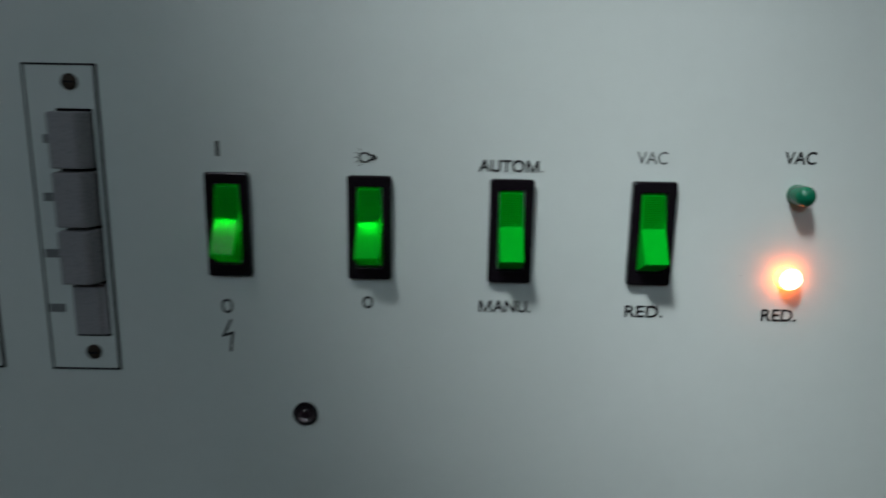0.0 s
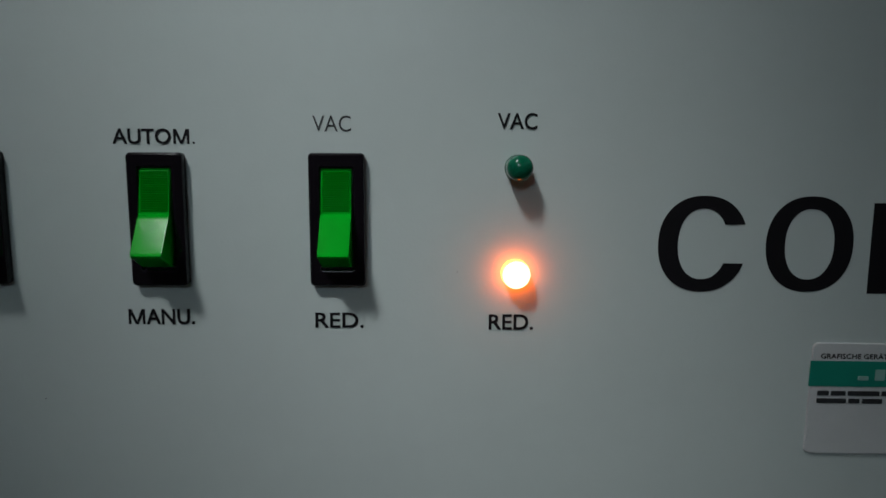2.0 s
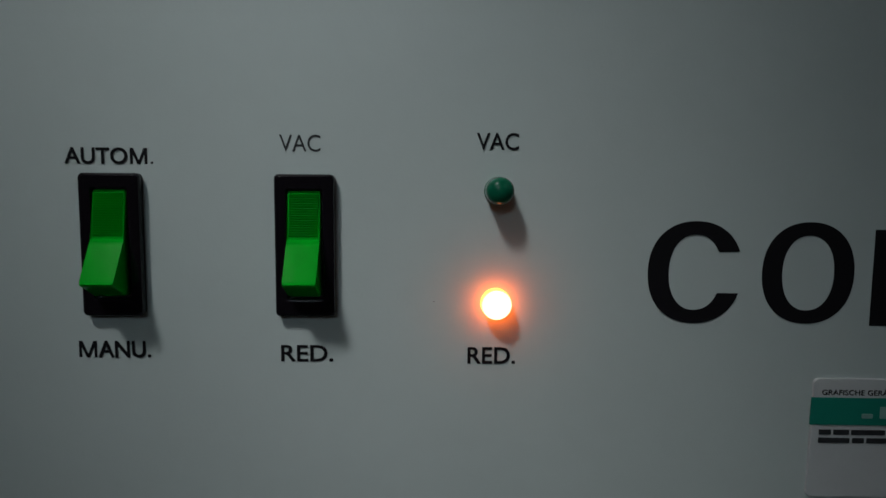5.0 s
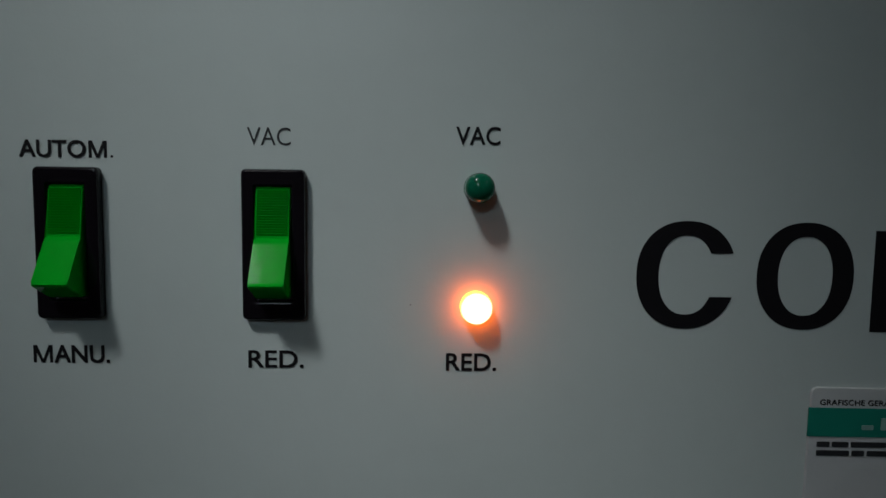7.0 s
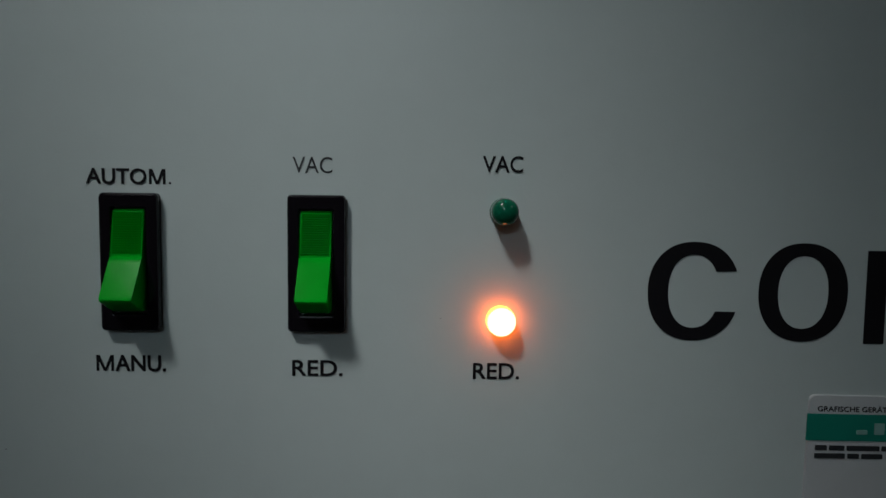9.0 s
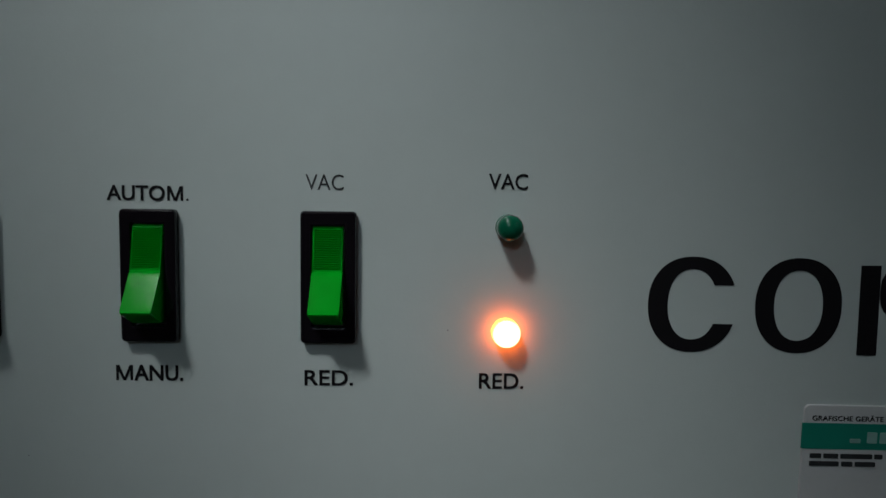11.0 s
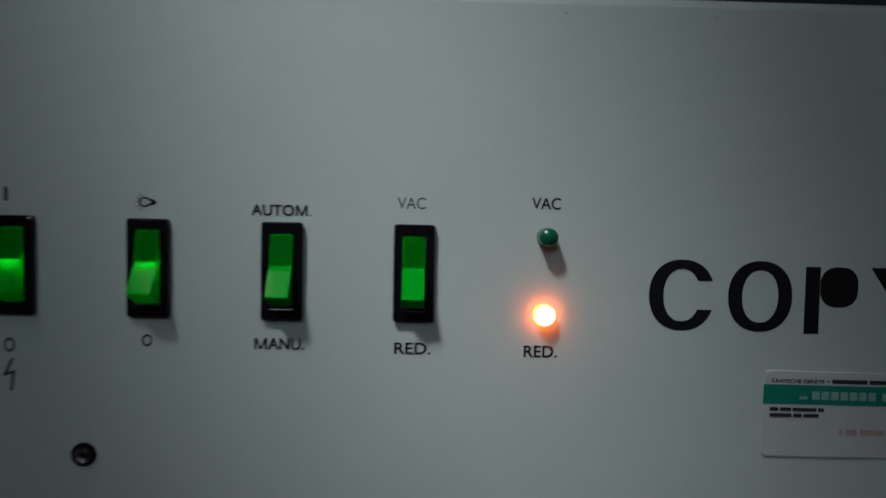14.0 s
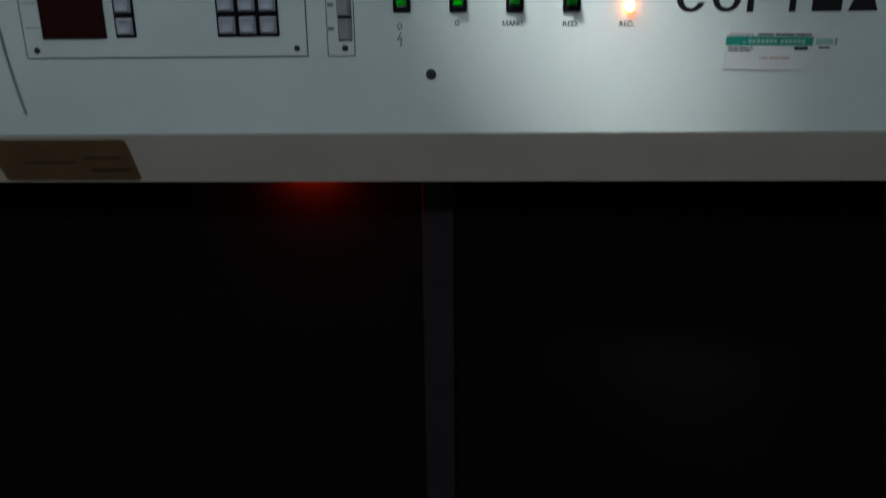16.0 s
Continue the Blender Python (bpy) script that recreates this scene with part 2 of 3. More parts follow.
wall("floor", -2.2, 2.2, -2.2, 2.0, -0.1, 0.0, FLOOR)
wall("ceiling", -2.2, 2.2, -2.2, 2.0, 2.5, 2.6, WALL)
wall("wall_north", -2.2, 2.2, 1.9, 2.0, 0.0, 2.5, WALL)
wall("wall_south", -2.2, 2.2, -2.2, -2.1, 0.0, 2.5, WALL)
wall("wall_west", -2.2, -2.1, -2.1, 1.9, 0.0, 2.5, WALL)
wall("wall_east", 2.1, 2.2, -2.1, 1.9, 0.0, 2.5, WALL)

fixture = thing("wall_lamp", (WALL_LAMP[0], -2.1, WALL_LAMP[2]), "white wall lamp with a broad pale diffuser", "lamp")
part("lamp_body", block(-0.21, 0.21, 0.0, 0.06, -0.18, 0.18, 0.01), HOUSING, fixture)
part("diffuser", block(-0.18, 0.18, 0.06, 0.075, -0.15, 0.15, 0.004), TUBE, fixture, "pale glowing diffuser")
strip = thing("strip_lamp", (-1.80, -2.1, 1.25), "thin white tube lamp on the back wall", "lamp")
part("tray", block(-0.27, 0.27, 0.0, 0.03, -0.008, 0.008, 0.002), HOUSING, strip)
part("tube", block(-0.25, 0.25, 0.030, 0.038, -0.004, 0.004, 0.003), TUBE_HOT, strip, "glowing white tube")
for x, y0, y1 in ((-0.80, -1.95, -1.05), (1.75, -2.0, -1.1)):
    tube = thing("ceiling_tube_lamp", (x, 0, 2.5), "white ceiling lamp with one glowing tube", "lamp", "pair of ceiling tubes")
    part("tray", block(-0.05, 0.05, y0 - 0.05, y1 + 0.05, -0.05, 0.0, 0.006), HOUSING, tube)
    part("tube", block(-0.014, 0.014, y0, y1, -0.082, -0.054, 0.01), TUBE_HOT, tube, "glowing white tube")
# unseen shade and rod, added to carry the spot light
spot = thing("added_pendant_lamp", SPOT_EYE, "small white pendant lamp, an unseen fixture added for the spot light", "lamp")
aim = look(SPOT_EYE, SPOT_AIM).to_3x3().to_4x4() @ pose(0, 0, 0, -90, 0, 0)
shade = lathe(0, 0, [(0.128, 0.0), (0.126, -0.04), (0.11, -0.11), (0.05, -0.14), (0.0, -0.14)])
bmesh.ops.transform(shade, matrix=aim, verts=shade.verts)
part("shade", shade, HOUSING, spot, smooth=True)
part("rod", block(-0.07, -0.058, -0.12, -0.108, 0.10, 2.5 - SPOT_EYE[2], 0.001), HOUSING, spot)

# ---- the console ----
X0, X1, ZB, ZT = -0.80, 0.80, 0.7765, 1.0062
LIP_Y, LIP_Z = 0.030, 0.7265
console = thing("copying_console", (0, 0, 0), "grey enamelled steel control console with printed switch legends", "machine")
sheet = [(0.0, ZB), (0.0, ZT - 0.004), (0.0006, ZT - 0.0018), (0.0018, ZT - 0.0006), (0.004, ZT), (0.75, ZT), (0.75, ZT - 0.003),
         (0.005, ZT - 0.003), (0.0025, ZT - 0.005), (0.0025, ZB + 0.001), (LIP_Y + 0.0015, LIP_Z + 0.001), (LIP_Y, LIP_Z), (0.0012, ZB - 0.0012)]
panel = part("front_panel", prism(sheet, X0, X1), PAINT, console, "smooth pale grey enamelled front panel")
slope = math.atan2(ZB - LIP_Z, LIP_Y)
part("lower_lip", prism([(0.0004, ZB - 0.0016), (0.004, ZB - 0.0016), (LIP_Y + 0.004, LIP_Z - 0.0005), (LIP_Y - 0.0012, LIP_Z - 0.0005)], X0, X1), LIP, console,
     "beige sloping lower edge of the panel")
# tray and cabinet: their depth of black is shade held in the colour
part("under_tray", prism([(LIP_Y + 0.005, LIP_Z + 0.003), (0.70, LIP_Z + 0.003), (0.70, LIP_Z + 0.006), (LIP_Y + 0.005, LIP_Z + 0.006)], X0, X1), SHADED_CHARCOAL, console, "underside tray, shade put into its near-black colour")
part("lower_cabinet", block(-0.76, 0.76, 0.152, 0.70, 0.02, LIP_Z + 0.002, 0.003), SHADED_CHARCOAL, console, "lower cabinet, under-console shade put into its near-black colour")
part("upright_post", block(-0.144, -0.106, 0.132, 0.152, 0.02, LIP_Z + 0.001, 0.003), SHADED_POST, console, "grey upright post, darkened by shade put into its colour")
for k in range(2):
    part("side_panel", block((X0 - 0.004, X1 + 0.001)[k], (X0 - 0.001, X1 + 0.004)[k], 0.0, 0.74, 0.0, ZT, 0.0005), PAINT, console)

def letter_m(x0, x1, z0, z1, w=0.00072):
    """A printed capital M with upright legs."""
    mid, bm = (x0 + x1) / 2, bmesh.new()
    for a, b in ((x0, x0 + w), (x1 - w, x1)):
        flat_shape([(a, z0), (b, z0), (b, z1), (a, z1)], -0.0001, bm=bm)
    for k in (-1, 1):
        top = mid + k * (x1 - x0) / 2
        flat_shape([(top, z1), (top - k * w * 1.25, z1), (mid - k * w * 0.5, z0), (mid + k * w * 0.5, z0)], -0.00014, bm=bm)
    part("printed_legend", bm, INK, console)


# legends printed on the panel
lettering("AUTO", -0.0612, -0.0452, 0.9207, 0.9250, INK, console, 0.00010)
letter_m(-0.0446, -0.0402, 0.9208, 0.9249)
lettering(".", -0.0394, -0.0387, 0.9208, 0.9215, INK, console)
letter_m(-0.0598, -0.0551, 0.8700, 0.8744)
lettering("ANU.", -0.0547, -0.0410, 0.8699, 0.8745, INK, console, 0.00012)
lettering("VAC", -0.0064, 0.0042, 0.9243, 0.9287, FAINT_INK, console, 0.0)
lettering("RED.", -0.0068, 0.0070, 0.8689, 0.8734, INK, console, 0.00009)
lettering("VAC", 0.0446, 0.0556, 0.9251, 0.9296, INK, console, 0.00006)
lettering("RED.", 0.0428, 0.0556, 0.8683, 0.8729, INK, console, 0.0001)
lettering("I", -0.1526, -0.1512, 0.9245, 0.9298, FAINT_INK, console, 0.0)
lettering("O", -0.1532, -0.1490, 0.8678, 0.8733, FAINT_INK, console, 0.0001)
lettering("O", -0.1020, -0.0981, 0.8705, 0.8752, INK, console, 0.0001)


def stroke(points, width, bm=None):
    bm = bm or bmesh.new()
    for (xa, za), (xb, zb) in zip(points, points[1:]):
        d = Vector((xb - xa, zb - za)).normalized() * width / 2
        flat_shape([(xa - d.x + d.y, za - d.y - d.x), (xb + d.x + d.y, zb + d.y - d.x), (xb + d.x - d.y, zb + d.y + d.x), (xa - d.x - d.y, za - d.y + d.x)], bm=bm)
    return bm


# flash sign: two jagged strokes
bolt = stroke([(-0.1502, 0.8650), (-0.1530, 0.8592), (-0.1496, 0.8604), (-0.1506, 0.8535)], 0.0009)
part("printed_flash_sign", bolt, FAINT_INK, console, "small printed flash sign")
# bulb sign lying on its side
bulb_pts = ellipse(-0.1008, 0.9250, 0.0019, 0.0016, 30, 330, 20, closed=False)
sign = stroke([(x, z) for x, z in bulb_pts] + [(-0.0977, 0.9243), (-0.0977, 0.9257), bulb_pts[0]], 0.0006)
flat_shape(outline(-0.0975, 0.9250, 0.0018, 0.0014, 0.0006), bm=sign)
for a in (120, 150, 180, 210, 240):
    c, s = math.cos(radians(a)), math.sin(radians(a))
    stroke([(-0.1008 + 0.0027 * c, 0.9250 + 0.0025 * s), (-0.1008 + 0.0037 * c, 0.9250 + 0.0035 * s)], 0.0002, sign)
part("printed_bulb_sign", sign, INK, console, "small printed bulb sign")

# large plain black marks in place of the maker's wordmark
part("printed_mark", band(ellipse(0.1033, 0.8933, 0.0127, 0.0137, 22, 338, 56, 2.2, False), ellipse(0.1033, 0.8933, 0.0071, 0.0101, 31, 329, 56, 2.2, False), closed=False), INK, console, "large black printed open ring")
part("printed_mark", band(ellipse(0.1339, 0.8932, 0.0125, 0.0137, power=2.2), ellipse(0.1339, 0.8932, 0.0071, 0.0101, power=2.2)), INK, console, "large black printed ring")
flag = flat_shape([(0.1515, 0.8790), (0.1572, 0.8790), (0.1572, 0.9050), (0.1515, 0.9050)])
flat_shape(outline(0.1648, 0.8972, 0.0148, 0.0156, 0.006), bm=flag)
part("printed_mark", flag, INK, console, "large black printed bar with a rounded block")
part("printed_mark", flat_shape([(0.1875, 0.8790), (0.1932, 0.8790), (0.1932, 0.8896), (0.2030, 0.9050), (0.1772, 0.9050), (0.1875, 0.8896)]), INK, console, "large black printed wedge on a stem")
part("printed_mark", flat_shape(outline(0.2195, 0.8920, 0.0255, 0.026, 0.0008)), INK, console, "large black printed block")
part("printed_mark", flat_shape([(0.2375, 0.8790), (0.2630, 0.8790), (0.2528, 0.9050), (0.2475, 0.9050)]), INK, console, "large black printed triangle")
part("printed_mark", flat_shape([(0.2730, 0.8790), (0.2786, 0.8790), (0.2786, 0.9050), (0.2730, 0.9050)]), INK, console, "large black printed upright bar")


# tiny chips and flecks in the enamel
for x, z, r, m in ((0.1480, 0.9055, 0.0003, PAPER), (0.0337, 0.8852, 0.00022, CORD), (0.0555, 0.9990, 0.0004, FAINT_INK), (0.1130, 0.9985, 0.0003, FAINT_INK), (-0.0850, 0.8480, 0.0002, CORD)):
    part("paint_chip", flat_shape(ellipse(x, z, r, r * 0.8, n=7), -0.0001), m, console)


# ---- rocker switches ----
def rocker_switch():
    """Origin at the panel, at the middle of the bezel."""
    sw = thing("rocker_switch", (0, 0, 0), "", "switch", "row of rocker switches")
    # bezel with a wide shallow chamfer round its opening
    bm = bmesh.new()
    rings = [ring_of(bm, outline(0, cz, w, h, r), y) for cz, w, h, r, y in (
        (0.0002, 0.0155, 0.0370, 0.0012, 0.0), (0.0002, 0.0155, 0.0370, 0.0012, -0.0019), (0.0002, 0.0151, 0.0366, 0.0012, -0.0024),
        (0.0002, 0.0142, 0.0357, 0.0012, -0.0026), (0.00045, 0.0098, 0.0295, 0.0008, -0.0026), (0.0005, 0.0094, 0.0288, 0.0006, -0.0025),
        (0.0006, 0.0092, 0.0285, 0.0006, -0.0012), (0.0006, 0.0092, 0.0285, 0.0006, 0.0))]
    for one, two in zip(rings, rings[1:] + rings[:1]):
        bridge(bm, one, two)
    part("bezel", bm, BLACK, sw, "glossy black plastic bezel")
    part("recess", slab(0, 0.0006, 0.0092, 0.0285, 0.006, 0.0002, 0.0006, 0.0001), BLACK, sw)
    # side view of the rocker: upper face sunk, fold, lower face standing out, underside
    prof = [(0.000, 0.0146), (-0.0014, 0.0145), (-0.0020, 0.0136), (-0.0036, 0.0020), (-0.0040, 0.0016), (-0.0044, 0.00115), (-0.0048, 0.0006), (-0.0104, -0.0081),
            (-0.0109, -0.0087), (-0.0104, -0.0093), (-0.0035, -0.0128), (0.000, -0.0130)]
    bm = prism(prof, -0.0043, 0.0041)
    rim = [e for e in bm.edges if len({round(v.co.x, 5) for v in e.verts}) == 1]
    bmesh.ops.bevel(bm, geom=rim, offset=0.0005, segments=8, affect="EDGES", profile=0.5)
    ro = part("rocker", bm, GREEN, sw, "green translucent plastic rocker")
    ribs = bmesh.new()
    for k in range(18):
        z = 0.0134 - 0.00062 * k
        y = -0.0020 - (0.0138 - z) / 0.0118 * 0.0016
        prism([(y + 0.0002, z + 0.00031), (y - 0.00036, z + 0.00028), (y - 0.00034, z + 0.00023), (y + 0.00002, z - 0.00031)], -0.0038, 0.0036, ribs)
    part("ribs", ribs, GREEN, ro)
    return sw


def lit_bulb(sw):
    bm = bmesh.new()
    bmesh.ops.create_uvsphere(bm, u_segments=12, v_segments=8, radius=0.0016)
    bmesh.ops.scale(bm, vec=(1.6, 0.4, 0.42), verts=bm.verts)
    bmesh.ops.translate(bm, vec=(0, -0.0026, 0.0007), verts=bm.verts)
    part("bulb", bm, BULB, sw, "small glowing bulb behind the rocker")


first = rocker_switch()
SWITCH_Z = 0.8998
tagged(first, "green rocker switch, unlit, in a black bezel under a faint legend", "switch")
first.location = (0.0002, 0, SWITCH_Z)
second = copy_thing(first, pose(-0.0494, 0, SWITCH_Z))
tagged(second, "green rocker switch, unlit, between two bold black legends")
third = copy_thing(first, pose(-0.0991, 0, SWITCH_Z + 0.0004))
tagged(third, "glowing green rocker switch in a black bezel under a bulb sign")
lit_bulb(third)
fourth = copy_thing(first, pose(-0.1488, 0, SWITCH_Z + 0.0007))
tagged(fourth, "glowing green rocker switch in a black bezel above a flash sign")
lit_bulb(fourth)


# ---- indicator lights ----
def indicator(x, z, r, mat, label, tall):
    ob = thing("indicator_light", (x, 0, z), label, "indicator light", "pair of indicator lights")
    prof = [(r + 0.00005, 0.0), (r + 0.00005, -0.0005), (r - 0.0001, -0.0009)]
    part("collar", lathe(0, 0, prof + [(r * 0.9, -0.0010), (r * 0.9, 0.0)]), mat, ob)
    dome = [(r * 0.98, -0.0008), (r, -0.0012), (r, -(tall - r * 0.75))]
    for k in range(1, 9):
        t = radians(90 * k / 8)
        dome.append((r * math.cos(t) if k < 8 else 0.0, -(tall - r * 0.75) - r * 0.75 * math.sin(t)))
    if mat == RED_LENS:
        part("lens", lathe(0, 0, dome[:4]), mat, ob, "glowing orange lens side", smooth=True)
        part("lens_tip", lathe(0, 0, dome[3:]), HOT_CAP, ob, "white hot lens tip", smooth=True)
    else:
        part("lens", lathe(0, 0, dome), mat, ob, smooth=True)
    return ob


indicator(0.0503, 0.9146, 0.0036, GREEN_LENS, "dark green domed indicator light, not lit", 0.0084)
indicator(0.0501, 0.8849, 0.0039, RED_LENS, "brightly lit orange red domed indicator light", 0.0060)

# ---- socket in the panel ----
socket = thing("panel_socket", (-0.1237, 0, 0.8290), "small round dark metal socket in the panel", "socket")
part("collar", lathe(0, 0, [(0.0046, 0.0), (0.0046, -0.0010), (0.0042, -0.0015), (0.0034, -0.0015), (0.0030, -0.0008), (0.0029, 0.0005)]), BLACK, socket, smooth=False)
part("cup", lathe(0, 0, [(0.0033, -0.0013), (0.0029, -0.0008), (0.0024, -0.0003), (0.0018, -0.0001)]), SOCKET, socket, smooth=True)
part("core", lathe(0, 0, [(0.0019, 0.0), (0.0019, -0.0006), (0.0012, -0.0010), (0.0, -0.0010)]), DARK_RED, socket, "dark purple core")


# ---- push-button bank ----
def screw(x, z, parent, y=-0.001, r=0.0028):
    s = part("screw", lathe(x, z, [(r, y + 0.0006), (r, y - 0.0003), (r * 0.75, y - 0.0009), (0, y - 0.0011)], 18), SCREW, parent)
    part("slot", block(x - r * 0.8, x + r * 0.8, y - 0.00125, y - 0.0008, z - 0.0003, z + 0.0003, 0), INK, s)


bank = thing("push_button_bank", (0, 0, 0), "row of four grey push buttons, the lowest pressed in", "push button")
cx, cz, bw, bh = -0.2040, 0.9002, 0.0246, 0.1090
part("plate", slab(cx, cz, bw, bh, 0.0, -0.0008, 0.0004, 0.0002), PLATE, bank)
part("edge_line", frame_ring(cx, cz, bw + 0.0004, bh + 0.0004, bw - 0.0009, bh - 0.0009, 0.0, -0.0011, 0.0004, 0.0003, 0.0001), INK, bank, "thin black border line")
part("slot", slab(-0.1999, cz - 0.001, 0.0126, 0.0815, 0.0, -0.0010, 0.0005, 0.0001), BLACK, bank, "dark slot behind the buttons")


def push_button(zc, out):
    """A button cap with a flat front, a rounded upper edge and a broad glossy facet along one side."""
    bm = bmesh.new()
    last = None
    for x0, x1, dz, y in ((-0.2058, -0.1940, 0.0, -0.0005), (-0.2058, -0.1940, 0.0, out * 0.45), (-0.2057, -0.1954, 0.0001, out + 0.0010),
                          (-0.2056, -0.1962, 0.0003, out + 0.0003), (-0.2053, -0.1966, 0.0007, out)):
        now = ring_of(bm, outline((x0 + x1) / 2, zc, x1 - x0, 0.0192 - 2 * dz, 0.0007, 3), y)
        if last:
            bridge(bm, last, now)
        last = now
    bm.faces.new(last)
    return bm


for k in range(4):
    part("button", push_button(0.9294 - 0.0202 * k, -0.0085 if k < 3 else -0.0028), GREY_KEY, bank, "" if k < 3 else "pressed grey button")
for k, w in enumerate((0.0018, 0.0036, 0.0052, 0.0056)):
    part("number_mark", flat_shape(outline(-0.2096 - w / 2, 0.9296 - 0.0202 * k, w, 0.0030, 0.0002), -0.0012, -0.0007), SOFT_INK, bank)
screw(cx + 0.0034, 0.9488, bank)
screw(cx + 0.0034, 0.8524, bank)

# ---- keypad unit ----
pad = thing("keypad_unit", (0, 0, 0), "grey keypad unit with dark red displays and square keys", "keypad")
KX0, KX1, KZ0, KZ1 = -0.4945, -0.2345, 0.8457, 0.9547
kx, kz, kw, kh = (KX0 + KX1) / 2, (KZ0 + KZ1) / 2, KX1 - KX0, KZ1 - KZ0
part("plate", slab(kx, kz, kw, kh, 0.0, -0.0008, 0.0004, 0.0002), PLATE, pad)
part("edge_line", frame_ring(kx, kz, kw + 0.0004, kh + 0.0004, kw - 0.0011, kh - 0.0011, 0.0, -0.0011, 0.0004, 0.0003, 0.0001), INK, pad, "thin black border line")


def display(x0, x1, z0, z1, label):
    ob = part("display", slab((x0 + x1) / 2, (z0 + z1) / 2, x1 - x0, z1 - z0, 0.0, -0.0022, 0.0006, 0.0004), RED_GLASS, pad, label)
    part("display_frame", frame_ring((x0 + x1) / 2, (z0 + z1) / 2, x1 - x0 + 0.0012, z1 - z0 + 0.0012, x1 - x0 - 0.0006, z1 - z0 - 0.0006, 0.0, -0.0024, 0.0006, 0.0004, 0.0002), BLACK, ob)


display(-0.4755, -0.4175, 0.8632, 0.9390, "large dark red display window")
display(-0.3800, -0.3530, 0.9212, 0.9382, "small dark red display window")


def key_mesh():
    """A square key cap with a dished top, round the origin."""
    bm = bmesh.new()
    rows = ((0.0150, 0.0, 0.0012), (0.0148, -0.0014, 0.0014), (0.0124, -0.0036, 0.0020), (0.0116, -0.0039, 0.0020), (0.0106, -0.0038, 0.0024),
            (0.0088, -0.0030, 0.0034), (0.0064, -0.0024, 0.0030), (0.0034, -0.0021, 0.0016))
    last = None
    for w, y, r in rows:
        now = ring_of(bm, outline(0, 0, w, w, r, 3), y)
        if last:
            bridge(bm, last, now)
        last = now
    bm.faces.new(last)
    bmesh.ops.recalc_face_normals(bm, faces=bm.faces)
    for f in bm.faces:
        f.smooth = max(abs(v.co.x) for v in f.verts) < 0.0054
    me = bpy.data.meshes.new("key")
    bm.to_mesh(me)
    bm.free()
    me.materials.append(KEY_CAP)
    return me


KEY = key_mesh()


def keys(xs, zs, frame_label):
    x0, x1, z0, z1 = min(xs) - 0.0093, max(xs) + 0.0093, min(zs) - 0.0095, max(zs) + 0.0095
    base = part("key_base", slab((x0 + x1) / 2, (z0 + z1) / 2, x1 - x0, z1 - z0, 0.0, -0.0022, 0.0006, 0.0004), BLACK, pad, frame_label)
    for z in zs:
        for x in xs:
            k = new("key", KEY)
            k.location, k.parent = (x, -0.0018, z), base


ROWS_Z = [0.9296 - 0.0190 * k for k in range(4)]
keys([-0.2870 + 0.0187 * k for k in (-1, 0, 1)], ROWS_Z, "black base of the number keys")
keys([-0.3988], ROWS_Z, "black base of the side keys")
keys([-0.3345], [0.9296], "black base of the single key")
for k in range(5):
    part("legend_mark", flat_shape(outline(-0.3574 + 0.0032 * k, 0.9120, 0.0024, 0.0030, 0.0002), -0.0012, -0.0007), SOFT_INK, pad)
for z in (0.9347, 0.9140, 0.8933, 0.8727):
    part("field_line", flat_shape(outline(-0.4842, z, 0.0130, 0.0006, 0.0001), -0.0012, -0.0007), FAINT_INK, pad)
for k in range(4):
    part("field_mark", flat_shape(outline(-0.4840, 0.9250 - 0.0207 * k, 0.0032, 0.0030, 0.0002), -0.0012, -0.0007), PAPER, pad)
for x in (-0.2442, -0.4840):
    for z in (0.9486, 0.8527):
        screw(x, z, pad)

# ---- paper label on the panel ----
tag = thing("paper_label", (0.1371, -0.0006, 0.8646), "white paper label with a teal band and small print", "label")
tag.rotation_euler = (0, radians(0.9), 0)
LW, LH = 0.0955, 0.0335
part("sheet", slab(LW / 2, -LH / 2, LW, LH, 0.0006, -0.0003, 0.0016, 0.0002), PAPER, tag)


def mark(x0, x1, z0, z1, mat, y=-0.00055, name="print_bar"):
    part(name, flat_shape(outline((x0 + x1) / 2, (z0 + z1) / 2, x1 - x0, z1 - z0, 0.0002), y, -0.0002), mat, tag)


mark(-0.0006, 0.0745, -0.0128, -0.0052, TEAL, name="teal_band")
lettering("GRAFISCHE GERÄTE", 0.0022, 0.0232, -0.0046, -0.0027, INK, tag, 0.00008, y=-0.00015)
mark(0.0242, 0.0252, -0.0038, -0.0034, INK)
for x0, x1 in ((0.0262, 0.0400), (0.0410, 0.0580), (0.0590, 0.0725)):
    mark(x0, x1, -0.0044, -0.0028, FAINT_INK)
mark(0.0135, 0.0165, -0.0108, -0.0096, WHITE_INK, -0.0008)
for first_x, count in ((0.0185, 7), (0.0462, 6)):
    for k in range(count):
        mark(first_x + 0.0037 * k, first_x + 0.0037 * k + 0.0028, -0.0108, -0.0076, WHITE_INK, -0.0008)
for x0, x1 in ((0.0022, 0.0055), (0.0062, 0.0105), (0.0112, 0.0205), (0.0212, 0.0235)):
    mark(x0, x1, -0.0156, -0.0142, FAINT_INK)
for x0, x1 in ((0.0022, 0.0108), (0.0116, 0.0148), (0.0156, 0.0215)):
    mark(x0, x1, -0.0179, -0.0165, FAINT_INK)
mark(0.0590, 0.0710, -0.0165, -0.0135, FAINT_INK)
mark(0.0770, 0.0920, -0.0118, -0.0066, WHITE_INK)
mark(0.0935, 0.0950, -0.0122, -0.0062, TEAL)
mark(0.0800, 0.0900, -0.0150, -0.0136, INK)
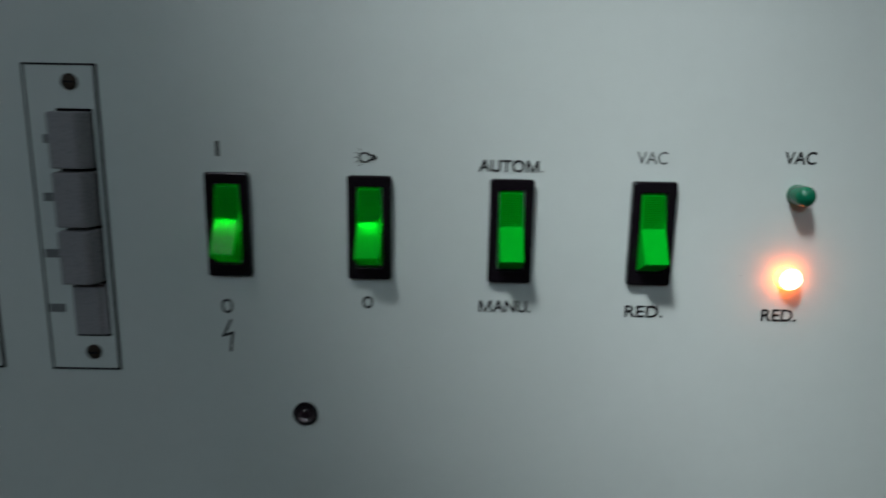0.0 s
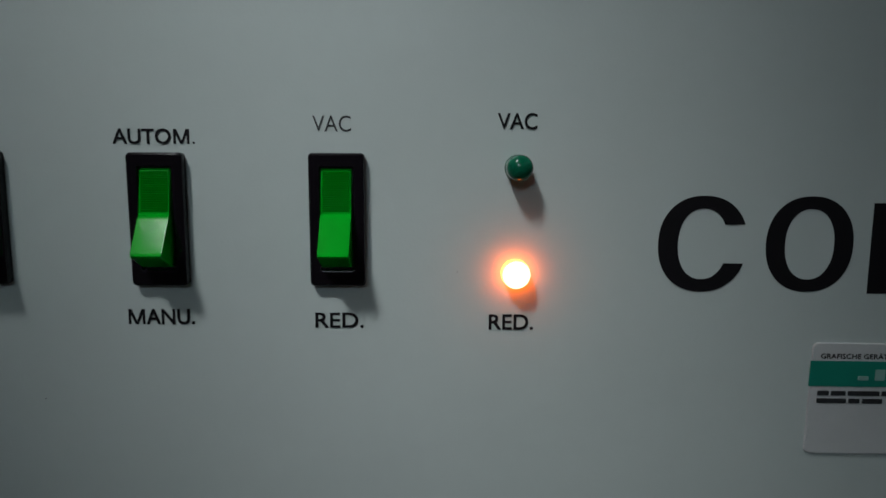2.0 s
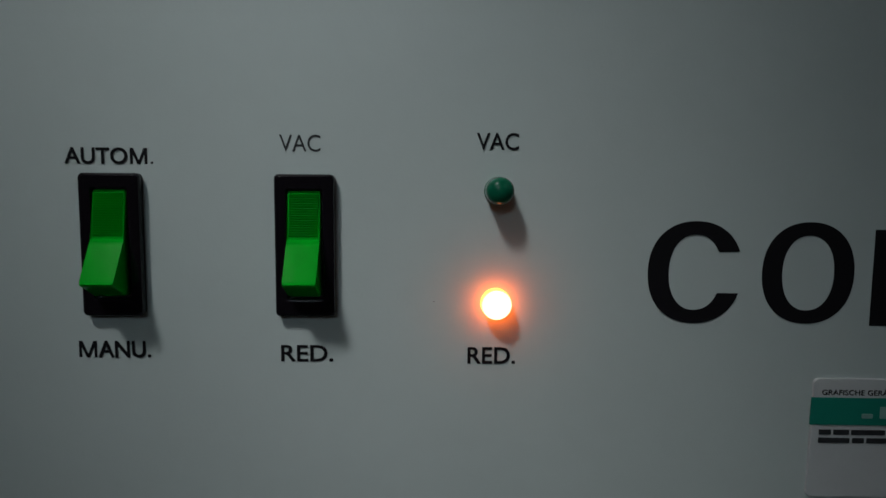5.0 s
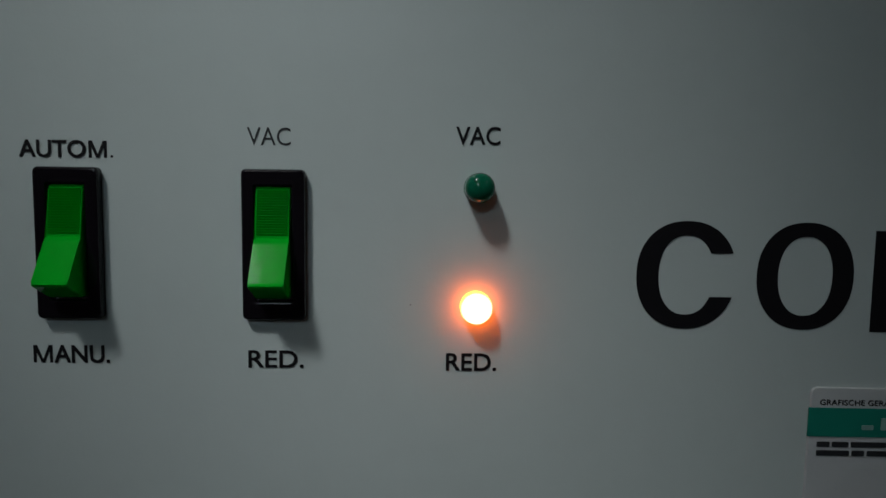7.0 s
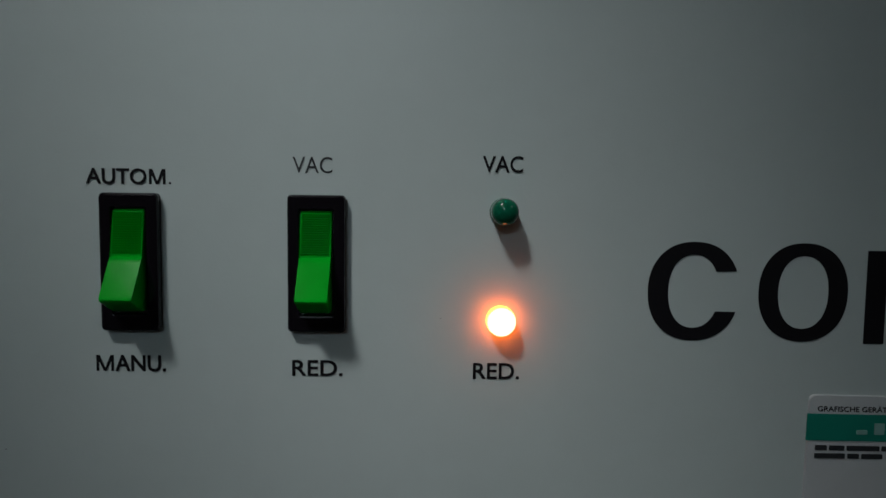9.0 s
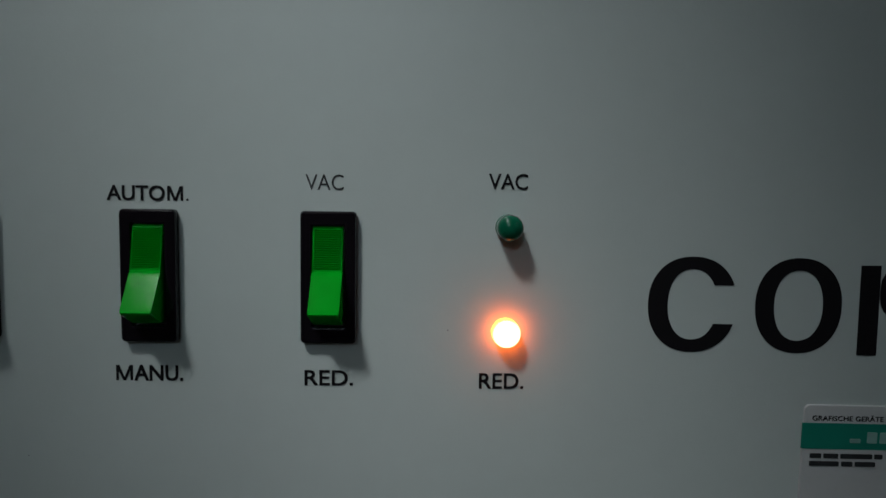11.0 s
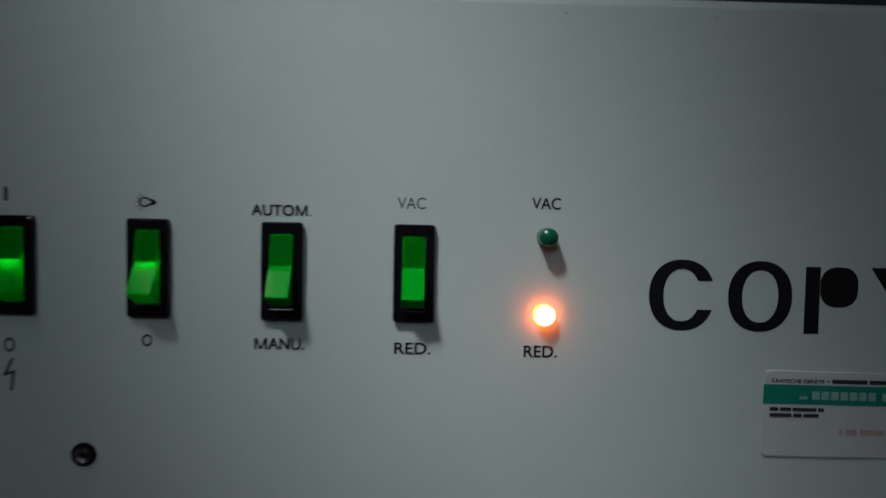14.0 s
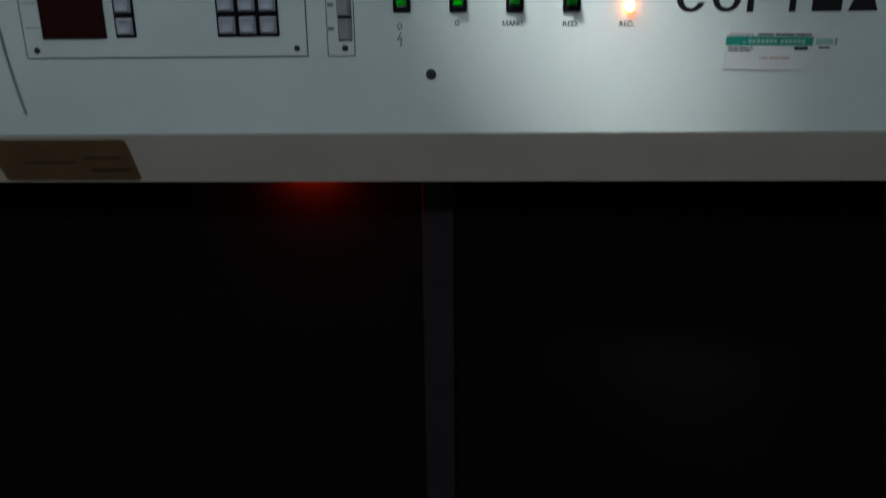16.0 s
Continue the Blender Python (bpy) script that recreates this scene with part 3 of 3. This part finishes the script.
for x0, x1 in ((0.0300, 0.0312), (0.0325, 0.0370), (0.0385, 0.0480), (0.0490, 0.0560)):
    mark(x0, x1, -0.0245, -0.0222, PINK_INK)

# ---- brown tape label on the sloping lip ----
tape = thing("brown_tape_label", (-0.4850, LIP_Y / 2 - 0.0010, (ZB + LIP_Z) / 2 - 0.0010), "worn brown tape label with dark bars of print", "label")
tape.rotation_euler = (math.pi / 2 - slope, 0, 0)
part("strip", slab(0, -0.001, 0.138, 0.0500, 0.0010, -0.0006, 0.004, 0.0003), BROWN, tape)
for x0, x1, z0, z1 in ((0.022, 0.062, -0.0150, -0.0095), (0.020, 0.058, 0.0010, 0.0045), (-0.04, 0.012, -0.004, -0.001)):
    part("print_bar", flat_shape(outline((x0 + x1) / 2, (z0 + z1) / 2, x1 - x0, z1 - z0, 0.001), -0.0009, -0.0004), BROWN_INK, tape)

# ---- red lamp under the console ----
rl = thing("red_under_lamp", (-0.276, 0.152, 0.7174), "small red lamp glowing beneath the console", "lamp")
part("lamp_glass", block(-0.030, 0.030, -0.030, 0.0, -0.0073, 0.0080, 0.003), RED_LAMP, rl, "glowing red glass")

# ---- loose cord beside the keypad ----
cu = bpy.data.curves.new("cord", "CURVE")
cu.dimensions, cu.bevel_depth, cu.bevel_resolution = "3D", 0.0011, 3
sp = cu.splines.new("BEZIER")
pts = ((-0.520, -0.0016, 0.930), (-0.516, -0.0016, 0.872), (-0.511, -0.0016, 0.828), (-0.505, -0.0016, 0.796))
sp.bezier_points.add(len(pts) - 1)
for b, p in zip(sp.bezier_points, pts):
    b.co, b.handle_left_type, b.handle_right_type = p, "AUTO", "AUTO"
tmp = new("cord", cu)
cord_mesh = bpy.data.meshes.new_from_object(tmp.evaluated_get(bpy.context.evaluated_depsgraph_get()))
bpy.data.objects.remove(tmp)
cord_mesh.materials.clear()
cord_mesh.materials.append(CORD)
tagged(new("cord", cord_mesh), "thin grey cord hanging against the console panel", "cord")

# ---- things on top of the console ----
box = thing("black_case", (-0.012, 0.05, ZT), "black case standing on the console top", "case")
part("body", block(-0.052, 0.045, 0.0, 0.30, 0.0, 0.20, 0.004), SHADED_CHARCOAL, box)
part("lid", block(-0.053, 0.046, -0.001, 0.301, 0.20, 0.215, 0.003), SHADED_CHARCOAL, box)
gbox = thing("grey_case", (0.055, 0.05, ZT), "dark grey case standing on the console top", "case")
part("body", block(-0.021, 0.026, 0.0, 0.30, 0.0, 0.20, 0.003), SLATE, gbox)
lid = thing("print_press", (0.083, 0.035, ZT), "dark slate blue steel print press on the console top", "press")
part("foot_rail", block(0.0, 0.66, 0.0, 0.50, 0.0, 0.010, 0.002), BLACK, lid)
part("frame_side", block(0.0, 0.66, 0.004, 0.50, 0.010, 0.070, 0.004), SLATE, lid)
